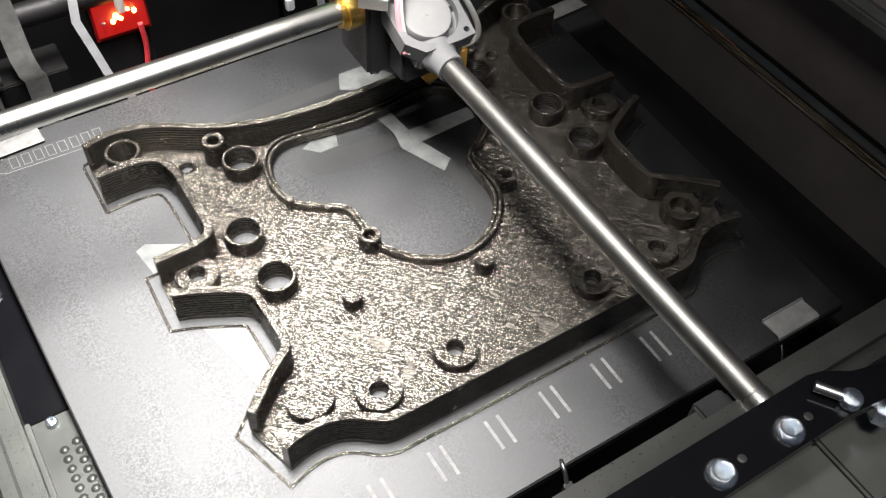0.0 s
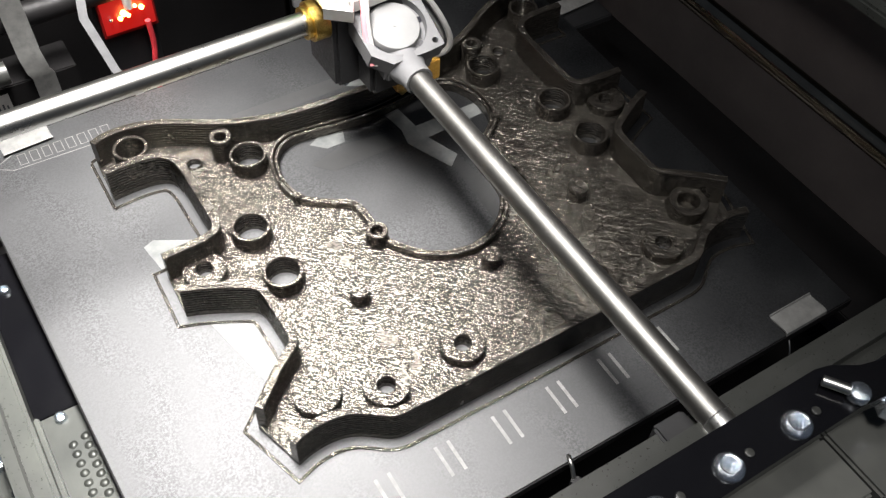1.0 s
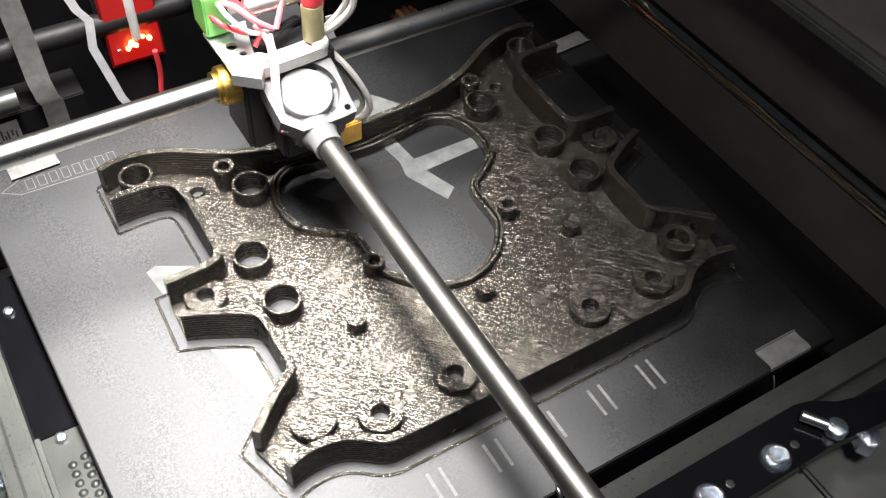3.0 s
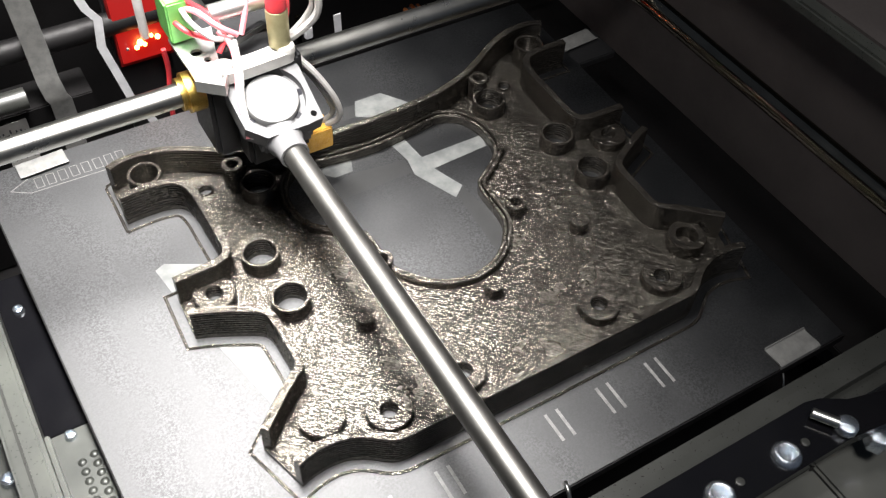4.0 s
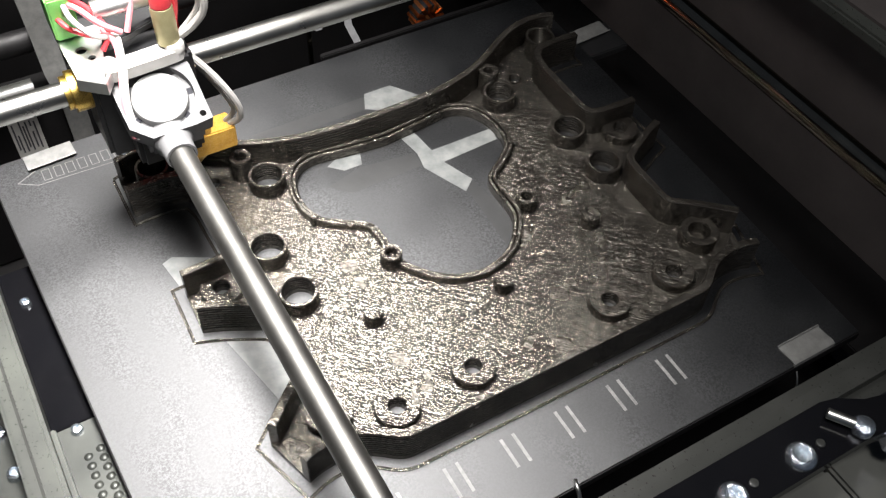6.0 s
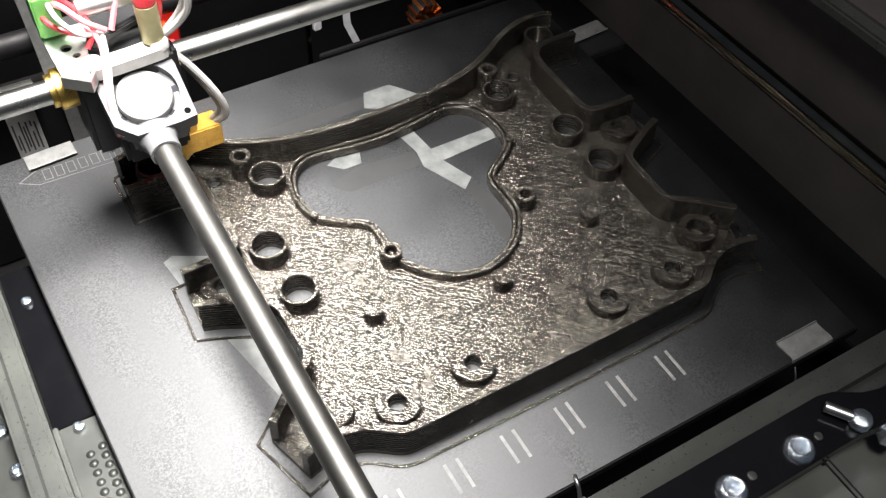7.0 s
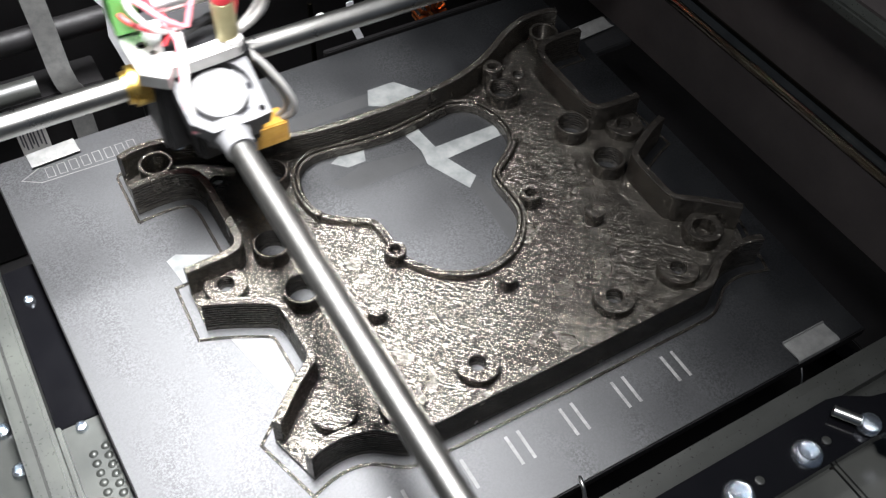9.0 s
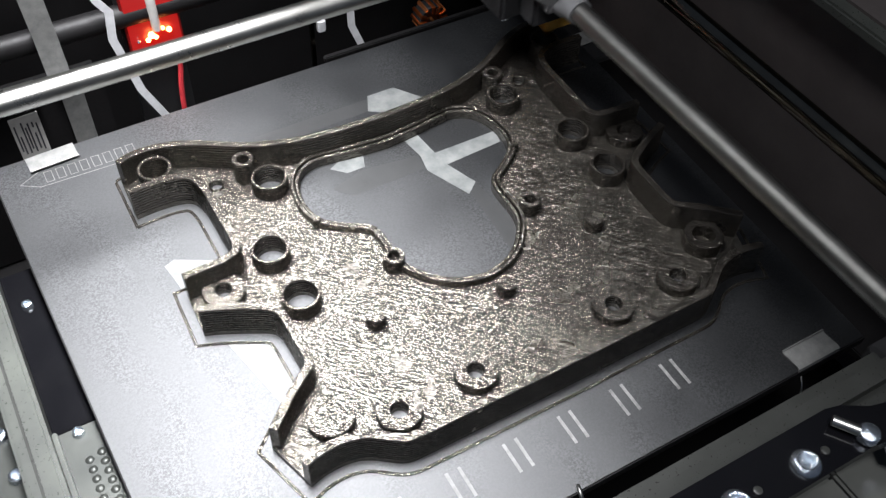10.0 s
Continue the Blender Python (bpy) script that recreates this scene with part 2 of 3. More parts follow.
def box(x0, x1, y0, y1, z0, z1, bevel=0.03, turn=None, bm=None):
    own = bmesh.new()
    bmesh.ops.create_cube(own, size=1.0)
    bmesh.ops.scale(own, vec=(x1 - x0, y1 - y0, z1 - z0), verts=own.verts)
    if bevel:
        bmesh.ops.bevel(own, geom=own.edges[:], offset=bevel, segments=2, affect="EDGES", clamp_overlap=True)
    if turn is not None:
        bmesh.ops.transform(own, matrix=turn, verts=own.verts)
    bmesh.ops.translate(own, vec=((x0 + x1) / 2, (y0 + y1) / 2, (z0 + z1) / 2), verts=own.verts)
    return merged(bm, own)


def merged(bm, own):
    if bm is None:
        return own
    me = bpy.data.meshes.new("tmp")
    own.to_mesh(me)
    own.free()
    bm.from_mesh(me)
    bpy.data.meshes.remove(me)
    return bm


def lathe(profile, centre, axis="z", seg=40, bm=None):
    """A closed or open profile of (radius, height) turned about an axis through centre."""
    own = bmesh.new()
    rows = []
    for k in range(seg):
        a = 2 * math.pi * k / seg
        rows.append([own.verts.new((r * math.cos(a), r * math.sin(a), h)) for r, h in profile])
    for k in range(seg):
        a, b = rows[k], rows[(k + 1) % seg]
        for j in range(len(profile) - 1):
            own.faces.new((a[j], b[j], b[j + 1], a[j + 1]))
    bmesh.ops.remove_doubles(own, verts=own.verts, dist=1e-6)
    if axis == "x":
        bmesh.ops.rotate(own, matrix=Matrix.Rotation(radians(90), 3, "Y"), verts=own.verts)
    if axis == "y":
        bmesh.ops.rotate(own, matrix=Matrix.Rotation(radians(-90), 3, "X"), verts=own.verts)
    bmesh.ops.translate(own, vec=centre, verts=own.verts)
    return merged(bm, own)


def disc_profile(r, z0, z1, e=0.04):
    return [(0, z0), (r - e * 0.5, z0), (r, z0 + e * 0.5), (r, z1 - e), (r - e * 0.3, z1 - e * 0.3), (r - e, z1), (0, z1)]


def layers(z0, z1, pitch=0.12, inset=0.028):
    """(inset, height) down a printed side: rounded strands with seams between them."""
    n = max(2, round((z1 - z0) / pitch))
    h = (z1 - z0) / n
    out = []
    for k in range(n):
        z = z0 + h * k
        out += [(inset, z), (inset * 0.2, z + 0.2 * h), (0.0, z + 0.5 * h), (inset * 0.2, z + 0.8 * h)]
    return out + [(inset, z1)]


def printed_ring(r, hole, z0, z1):
    side = layers(z0, z1)
    return [(r - i, z) for i, z in side] + [(hole + i, z) for i, z in side[::-1]] + [(r - side[0][0], z0)]


def printed_disc(r, z0, z1):
    return [(0, z0)] + [(r - i, z) for i, z in layers(z0, z1)] + [(0, z1)]


def ring_profile(r, hole, z0, z1, e=0.035):
    return [(hole, z0), (r, z0), (r, z1 - e), (r - e * 0.3, z1 - e * 0.3), (r - e, z1), (hole + e, z1), (hole, z1 - e), (hole, z0)]


def smooth_line(pts, rounds=2, closed=False):
    """Corner cutting; the ends of an open line stay."""
    for _ in range(rounds):
        out = []
        n = len(pts)
        for k in range(n if closed else n - 1):
            (ax, ay), (bx, by) = pts[k], pts[(k + 1) % n]
            out += [(0.75 * ax + 0.25 * bx, 0.75 * ay + 0.25 * by), (0.25 * ax + 0.75 * bx, 0.25 * ay + 0.75 * by)]
        if not closed:
            out = [pts[0], *out, pts[-1]]
        pts = out
    return pts


def offset_line(pts, d, closed=False):
    """The line moved d to its left."""
    out = []
    n = len(pts)
    for k in range(n):
        a = pts[k - 1] if closed or k else pts[k]
        b = pts[(k + 1) % n] if closed or k < n - 1 else pts[k]
        p = Vector(pts[k])
        t0, t1 = p - Vector(a), Vector(b) - p
        t0 = t0.normalized() if t0.length > 1e-9 else t1.normalized()
        t1 = t1.normalized() if t1.length > 1e-9 else t0
        t = (t0 + t1).normalized()
        m = Vector((-t.y, t.x))
        c = max(0.45, m.dot(Vector((-t0.y, t0.x))))
        out.append((p.x + m.x * d / c, p.y + m.y * d / c))
    return out


def band(pts, d0, d1, z0, z1, closed=False, e=0.03, bm=None, printed=False):
    """A wall along a line, between two offsets, with softened top edges."""
    own = bmesh.new()
    prof = [(d0, z0), (d0, z1 - e), (d0 + e * (1 if d1 > d0 else -1), z1), (d1 - e * (1 if d1 > d0 else -1), z1), (d1, z1 - e), (d1, z0)]
    if printed:
        side = layers(z0, z1)
        sign = 1 if d1 > d0 else -1
        prof = [(d0 + sign * i, z) for i, z in side] + [(d1 - sign * i, z) for i, z in side[::-1]]
    lines = [[own.verts.new((x, y, z)) for x, y in offset_line(pts, d, closed)] for d, z in prof]
    n, m = len(pts), len(prof)
    for k in range(n if closed else n - 1):
        for j in range(m):
            q = (j + 1) % m
            own.faces.new((lines[j][k], lines[j][(k + 1) % n], lines[q][(k + 1) % n], lines[q][k]))
    if not closed:
        for k in (0, n - 1):
            own.faces.new([lines[j][k] for j in range(m)])
    return merged(bm, own)


def slab(outer, holes, z0, z1):
    """A flat plate with holes."""
    own = bmesh.new()
    for loop in (outer, *holes):
        vs = [own.verts.new((x, y, z1)) for x, y in loop]
        for k in range(len(vs)):
            own.edges.new((vs[k], vs[(k + 1) % len(vs)]))
    bmesh.ops.triangle_fill(own, use_beauty=True, use_dissolve=False, edges=own.edges[:])
    got = bmesh.ops.extrude_face_region(own, geom=own.faces[:])
    bmesh.ops.translate(own, vec=(0, 0, z0 - z1), verts=[v for v in got["geom"] if isinstance(v, bmesh.types.BMVert)])
    return own


def circle(x, y, r, n=28):
    return [(x + r * math.cos(2 * math.pi * k / n), y + r * math.sin(2 * math.pi * k / n)) for k in range(n)]


def tube(pts, r, seg=8, bm=None, rounds=2):
    """A round wire along points in space."""
    for _ in range(rounds):
        out = [pts[0]]
        for a, b in zip(pts, pts[1:]):
            a, b = Vector(a), Vector(b)
            out += [a.lerp(b, 0.25), a.lerp(b, 0.75)]
        pts = out + [pts[-1]]
    own = bmesh.new()
    pts = [Vector(p) for p in pts]
    side = Vector((0.31, 0.83, 0.46))
    rings = []
    for k, p in enumerate(pts):
        t = (pts[min(k + 1, len(pts) - 1)] - pts[max(k - 1, 0)]).normalized()
        u = (side - t * side.dot(t)).normalized()
        side = u
        w = t.cross(u)
        rings.append([own.verts.new(p + (u * math.cos(2 * math.pi * j / seg) + w * math.sin(2 * math.pi * j / seg)) * r) for j in range(seg)])
    for a, b in zip(rings, rings[1:]):
        for j in range(seg):
            own.faces.new((a[j], a[(j + 1) % seg], b[(j + 1) % seg], b[j]))
    own.faces.new(rings[0])
    own.faces.new(rings[-1])
    return merged(bm, own)


def ribbon(pts, width, thick=0.03, along=(1, 0, 0)):
    """A flat cable or strap through points in space, its width along one direction."""
    own = bmesh.new()
    w = Vector(along).normalized() * width / 2
    rows = []
    pts = [Vector(p) for p in pts]
    for k, p in enumerate(pts):
        t = (pts[min(k + 1, len(pts) - 1)] - pts[max(k - 1, 0)]).normalized()
        n = t.cross(w).normalized() * thick / 2
        rows.append([own.verts.new(p + s) for s in (w + n, w - n, -w - n, -w + n)])
    for a, b in zip(rows, rows[1:]):
        for j in range(4):
            own.faces.new((a[j], a[(j + 1) % 4], b[(j + 1) % 4], b[j]))
    own.faces.new(rows[0])
    own.faces.new(rows[-1])
    return own


# ---- the printer's housing ----
def housing():
    s = "structure"
    solid("floor", box(-8, 36, -9, 34, -9.5, -9, 0), M_PANEL, "black floor of the printer housing", "floor", s)
    solid("wall_back", box(-8, 36, 31.5, 32.1, -9, 20, 0), M_PANEL, "black rear wall of the printer housing", "wall", s)
    # a black panel whose colour is lifted for the light on it
    solid("wall_right", box(29.6, 30.2, -9, 31, -9, 6.0, 0), M_LIFTED_WALL, "black side panel of the printer housing", "wall", s)
    # added panel: it stops the world's light from reflecting in the bed
    solid("light_block_right", box(36, 36.6, -9, 31.5, 5.2, 34, 0), M_PANEL, "added black panel that keeps world light off the bed", "wall", s)
    solid("wall_left", box(-8, -7.4, -9, 31, -9, 24, 0), M_PANEL, "black side panel of the printer housing", "wall", s)
    solid("trim", box(28.55, 29.25, -9, 31, 5.7, 6.2, 0.1), M_ACRYL, "grey metal edge along the top of the side panel", "trim", s)
    solid("ledge", box(29.25, 36, -9, 31, 5.2, 5.7, 0.05), M_LIFTED_WALL, "dim grey ledge beyond the side panel", "ledge", s)
    solid("tray", box(25.9, 29.6, -2.5, 31, -3.6, -3.2, 0.05), M_PANEL, "black tray between bed and side panel", "tray", s)


housing()


# ---- the heated bed ----
BED = [(0.62, -0.02), (23.95, -0.1), (24.6, 21.5), (-0.12, 21.5)]


def print_bed():
    bed = thing("print_bed", 12, 11, -0.5, "dark grey heated print bed with a worn black build sheet", "print bed")
    plate = [(x + (-0.05 if x < 10 else 0.05), y + (-0.05 if y < 10 else 0.05)) for x, y in BED]
    part("glass_plate", slab(plate, [], -0.42, -0.05), M_PANEL, bed, "thick dark plate", smooth=False)
    part("build_sheet", slab(BED, [], -0.046, 0.0), M_SHEET, bed, "matt dark sheet with scuffs and pale wear", smooth=False)
    # the maker's mark along the front edge: two plain bars in each letter's place
    for k in range(6):
        x = 7.05 + 2.04 * k
        for dx in (-0.24, 0.2):
            part("bar", box(x + dx - 0.055, x + dx + 0.055, 1.28, 2.34, 0.001, 0.006, 0), M_MARK, bed, smooth=False)
    # the sheet's outlined mark: an arrow outline with plain bars
    arrow = [(5.4, 19.66), (1.35, 19.78), (0.7, 20.2), (1.45, 20.6)]
    part("arrow_outline", band(arrow, -0.018, 0.018, 0.001, 0.006, e=0.001), M_FAINT, bed, smooth=False)
    for k in range(8):
        x = 1.62 + 0.45 * k
        part("bar_outline", band([(x, 19.92), (x + 0.28, 19.91), (x + 0.28, 20.48), (x, 20.49)], -0.016, 0.016, 0.001, 0.006, True, e=0.001), M_FAINT, bed, smooth=False)
    # pale glossy film left on the sheet
    films = ([(14.55, 15.9), (15.2, 15.95), (15.34, 14.5), (15.45, 13.72), (15.95, 12.4), (15.4, 11.95), (14.6, 13.8), (14.75, 14.6)], [(15.45, 13.72), (15.34, 14.5), (18.1, 14.5), (17.98, 13.85)],
             [(11.3, 15.6), (12.3, 16.1), (12.9, 16.05), (12.55, 15.1), (11.8, 15.1)], [(14.1, 17.9), (14.5, 18.75), (15.7, 18.75), (16.6, 17.5), (15.2, 17.2)],
             [(8.7, 17.3), (9.0, 17.85), (9.5, 17.8), (9.5, 17.0), (8.9, 17.0)], [(4.3, 12.75), (4.12, 13.95), (4.5, 14.1), (5.95, 13.3), (5.95, 12.75)],
             [(4.85, 9.85), (6.1, 9.3), (6.25, 7.3), (5.5, 6.9)])
    for k, pts in enumerate(films):
        part("film_patch", slab(pts, [], 0.001, 0.006 + 0.0007 * k), M_FILM, bed, "pale glossy film", smooth=False)
    part("film_strip", slab([(10.9, 14.6), (12.4, 15.0), (14.6, 14.7), (14.65, 13.95), (11.5, 13.9)], [], 0.0005, 0.0035), M_HAZE, bed, "thin clear film", smooth=False)
    part("film_strip", slab([(15.5, 12.0), (15.95, 12.3), (16.3, 8.6), (15.3, 8.6)], [], 0.0005, 0.0035), M_HAZE, bed, "thin clear film", smooth=False)
    part("film_strip", slab([(9.2, 17.8), (9.4, 18.6), (14.4, 18.6), (14.2, 17.9)], [], 0.0005, 0.0035), M_HAZE, bed, "thin clear film", smooth=False)
    part("corner_tab", box(23.8, 26.6, 16.4, 18.25, -0.42, -0.06, 0.05), M_BLACK, bed, "black corner tab")
    part("carrier", box(1.5, 23, 1.0, 20.5, -1.4, -0.43, 0.1), M_BLACK, bed, "black carrier frame")
    return bed


print_bed()


def bed_clip(x, y, turn):
    """A bent steel clip that grips the edge of the bed: top tab, back, lower tab and lever."""
    ob = thing("bed_clip", 0, 0, 0, "bent bright steel clip gripping the bed's edge", "clip", "bed clips")
    pts = [(0, b, h) for b, h in ((0.74, 0.13), (0.7, 0.06), (0.62, 0.035), (0.42, 0.05), (0.02, 0.1), (-0.07, 0.06), (-0.1, -0.05), (-0.1, -0.4), (0.02, -0.55))]
    part("spring_tab", ribbon(pts, 1.85, 0.05), M_CLIP, ob)
    part("lever", tube([(-0.8, -0.2, -0.25), (-0.9, -0.45, -0.5), (-0.85, -0.5, -0.9)], 0.03, 6), M_STEEL, ob, "thin wire lever")
    ob.matrix_basis = pose(x * CM, y * CM, 0, 0, 0, turn)
    return ob


bed_clip(21.87, 0.0, 0)
bed_clip(2.1, 21.4, 183)
bed_clip(25.3, 18.1, 184)

# ---- the printed part; it is the same left and right of its middle ----
MID = 13.82
TOP = 1.35
FLOOR = 0.2


def mirror(pts):
    return [(2 * MID - x, y) for x, y in pts][::-1]


BACK = [(MID, 16.25), (12.2, 16.3), (10.7, 16.45), (9.7, 16.72), (9.05, 16.95), (8.4, 17.27), (7.8, 17.62), (7.05, 18.1), (6.15, 18.5), (5.27, 18.66), (4.53, 18.62), (4.04, 18.42)]
NOTCH_1 = [(4.0, 16.52), (4.7, 16.57), (5.45, 16.55), (6.1, 16.35), (6.3, 15.6), (6.3, 14.6), (6.33, 13.2), (6.3, 12.5), (5.9, 12.34), (5.36, 12.31), (4.36, 12.28)]
NOTCH_2 = [(4.3, 10.48), (4.85, 10.28), (5.6, 9.9), (6.35, 9.5), (6.5, 9.2), (6.52, 8.4), (6.54, 7.5), (6.5, 7.1), (6.2, 6.9), (5.68, 6.53), (4.62, 5.56)]
FRONT = [(5.14, 3.86), (5.5, 3.98), (6.1, 4.05), (6.6, 4.0), (7.0, 3.86), (7.4, 3.6), (7.8, 3.27), (8.15, 3.14), (8.6, 3.13), (MID, 3.1)]
RIM = [(MID, 15.72), (12.37, 15.84), (11.36, 16.02), (10.66, 16.05), (10.0, 15.74), (9.6, 15.12), (9.4, 14.1), (9.57, 13.1), (10.1, 12.6), (10.7, 12.2), (11.25, 11.85), (11.33, 11.2), (11.3, 10.3), (11.4, 9.7), (11.65, 9.3), (12.08, 8.75), (12.6, 8.35), (13.1, 8.12), (MID, 8.0)]


def printed_part():
    ob = thing("printed_part", MID, 10.5, 0, "glittering dark grey 3D printed cover with bosses on the bed", "printed part")
    back, n1, n2, front = (smooth_line(p, 2) for p in (BACK, NOTCH_1, NOTCH_2, FRONT))
    half = back + n1 + n2 + front
    outline = half + mirror(half)[1:-1]
    rim = smooth_line(RIM, 2)
    rim = rim + mirror(rim)[1:-1]
    tall = [(8.83, 15.55), (7.5, 12.33), (7.62, 10.03), (19.08, 15.5), (20.38, 12.43), (20.5, 10.2)]
    small_holes = [(7.08, 16.6), (20.5, 16.45)]
    holes = [offset_line(rim, 0.12, True)]
    holes += [circle(x, y, 0.55) for x, y in tall] + [circle(x, y, 0.24) for x, y in small_holes]
    washers = [(5.47, 11.6), (22.4, 11.65), (8.51, 4.67), (19.6, 4.76), (11.34, 4.78), (16.85, 4.83)]
    holes += [circle(x, y, 0.28) for x, y in washers]
    part("base_plate", slab(outline, holes, 0.0, FLOOR), M_PLA, ob, smooth=False)
    for line in (back, n1, n2, front):
        for side in (0, 1):
            pts = line if not side else mirror(line)
            part("edge_wall", band(pts, 0.0, 0.31, 0.0, TOP, printed=True), M_PLA, ob)
    part("opening_rim", band(rim, -0.17, -0.02, 0.02, 0.5, True), M_PLA, ob, "raised double rim round the opening")
    part("opening_rim", band(rim, 0.0, 0.15, 0.02, 0.42, True), M_PLA, ob)

    def each(name, places, profile, label="", seg=40):
        for x, y in places:
            part(name, lathe(profile, (x, y, 0), "z", seg), M_PLA, ob, label)

    each("ring_boss", tall, printed_ring(0.69, 0.55, 0.01, 0.82))
    each("ring_boss", [(5.2, 17.55), (22.3, 17.4)], printed_ring(0.64, 0.49, 0.1, 1.2))
    each("screw_boss", [(8.22, 16.5), (19.13, 16.47)], printed_ring(0.42, 0.21, 0.1, 1.2))
    each("screw_boss", [(11.15, 10.04), (16.84, 10.07)], printed_ring(0.4, 0.2, 0.1, 0.8))
    each("washer_boss", washers, printed_ring(0.74, 0.28, 0.01, 0.56))
    each("hole_lip", small_holes, printed_ring(0.3, 0.24, 0.1, FLOOR + 0.08))
    each("peg", [(9.46, 8.12), (18.45, 8.2), (14.02, 7.2)], printed_disc(0.34, 0.1, 0.76))
    each("nub", [(9.57, 13.03), (18.07, 13.03)], printed_disc(0.17, 0.1, 0.6), seg=16)
    each("disc_boss", [(6.57, 5.5)], printed_disc(0.76, 0.1, 0.56), "plain round disc", 48)
    each("ring_boss", [(21.5, 5.7)], printed_ring(0.72, 0.4, 0.1, 0.75))
    # the thin skirt line laid round the part
    for d in (-0.31, -0.37):
        line = [(min(max(x, 3.55 - d), 2 * MID - 3.55 + d), y) for x, y in offset_line(outline, d, True)]
        part("skirt_line", band(line, -0.05, 0.0, 0.001, 0.045, True, e=0.012), M_PLA, ob, "thin extruded outline on the sheet")
    return ob


printed_part()


# ---- gantry: two guide rods and the print head ----
def cross_rod():
    ob = thing("guide_rod", 12, 0, 6.0, "polished steel guide rod across the printer", "rod")
    part("shaft", lathe([(0, -26), (0.36, -26), (0.4, -25.96), (0.4, 25.96), (0.36, 26), (0, 26)], (12, 0, 6.0), "x", 40), M_ROD, ob)
    return ob


def long_rod():
    ob = thing("guide_rod", 0, 0, 5.0, "worn steel guide rod above the bed", "rod")
    part("shaft", lathe([(0, -3.05), (0.36, -3.05), (0.4, -3.0), (0.4, 27.96), (0.36, 28), (0, 28)], (0, 0, 5.0), "y", 40), M_ROD_DULL, ob)
    part("end_sleeve", lathe(ring_profile(0.43, 0.4, -3.6, -2.65), (0, 0, 5.0), "y", 32), M_STEEL, ob, "bright steel end sleeve")
    part("end_block", box(-1.35, -0.35, -3.3, -1.9, 3.6, 4.7, 0.08), M_BLACK, ob, "black plastic slider")
    part("screw", lathe(disc_profile(0.2, 4.7, 4.95), (-0.75, -2.75, 0)), M_ZINC, ob, "bright screw head")
    return ob


def print_head():
    """Its origin lies where the two rods cross, on the bed's level."""
    ob = thing("extruder_carriage", 0, 0, 0, "moving extruder with grey fan, aluminium bracket, brass bushing and loose wires", "extruder")
    part("housing", box(-1.75, 1.6, -0.75, 1.4, 3.4, 6.75, 0.15), M_BLACK, ob, "black plastic carriage")
    part("housing", box(-1.0, 1.15, -1.9, -0.8, 3.6, 5.0, 0.15), M_BLACK, ob)
    part("foot_screw", lathe(disc_profile(0.16, 3.25, 3.42), (-1.3, -0.4, 0), seg=20), M_ZINC, ob, "small bright screw")
    part("bushing", lathe(ring_profile(0.68, 0.42, -2.3, -1.75), (0, 0, 6.0), "x", 32), M_BRASS, ob, "brass bushing")
    part("bushing", lathe(ring_profile(0.55, 0.42, -2.5, -2.25), (0, 0, 6.0), "x", 32), M_BRASS, ob)
    # fan, tilted to the front
    tilt = Matrix.Rotation(radians(24), 4, "X")
    put = Matrix.Translation((0.08, -1.42, 5.72)) @ tilt
    bm = slab([(-1.25, -0.75), (-0.7, -1.28), (0.7, -1.28), (1.28, -1.22), (1.3, 0.75), (1.2, 1.28), (-1.2, 1.28), (-1.3, 0.7)], [circle(0, 0, 1.1, 48), circle(1.04, -0.98, 0.11, 16)], -0.36, 0.36)
    bmesh.ops.transform(bm, matrix=put, verts=bm.verts)
    fan = part("fan", bm, M_FAN, ob, "grey square cooling fan", smooth=False)
    bm = lathe([(0.0, 0.36), (0.05, 0.36), (0.06, 0.34), (0.74, 0.36), (0.86, 0.33), (0.9, 0.26), (0.9, -0.1), (0, -0.1)], (0, 0, 0), seg=48)
    bmesh.ops.transform(bm, matrix=put, verts=bm.verts)
    part("fan_hub", bm, M_HUB, fan, "pale round fan hub")
    bm = lathe([(0.85, 0.05), (1.11, 0.05), (1.11, 0.0), (0.85, 0.0), (0.85, 0.05)], (0, 0, 0), seg=48)
    bmesh.ops.transform(bm, matrix=put, verts=bm.verts)
    part("fan_well", bm, M_FAN, fan, "dark ring round the hub")
    for k in range(7):
        bm = box(0.86, 1.09, -0.12, 0.12, 0.06, 0.09, 0.01, Matrix.Rotation(radians(25), 4, "X"))
        bmesh.ops.transform(bm, matrix=put @ Matrix.Rotation(2 * math.pi * k / 7, 4, "Z"), verts=bm.verts)
        part("blade", bm, M_BLUE, fan)
    part("sleeve", lathe([(0.42, 0), (0.5, 0), (0.52, 0.5), (0.62, 0.7), (0.66, 1.4), (0.42, 1.4)], (0, -3.35, 5.0), "y", 32), M_FAN, ob, "grey sleeve round the rod")
    part("duct", box(-0.75, 1.1, -2.45, -1.3, 4.55, 5.2, 0.12, Matrix.Rotation(radians(12), 4, "X")), M_FAN, ob, "grey fan duct")
    part("heater_block", box(0.75, 2.6, -0.55, 0.35, 1.95, 2.9, 0.05), M_KAPTON, ob, "block wrapped in amber tape")
    part("heater_block", box(1.25, 1.75, -0.5, 0.2, 2.85, 3.5, 0.05), M_KAPTON, ob)
    part("nozzle", lathe([(0, 1.38), (0.05, 1.38), (0.3, 1.75), (0.35, 1.96), (0, 1.96)], (1.2, -0.1, 0)), M_BRASS, ob, "brass nozzle")
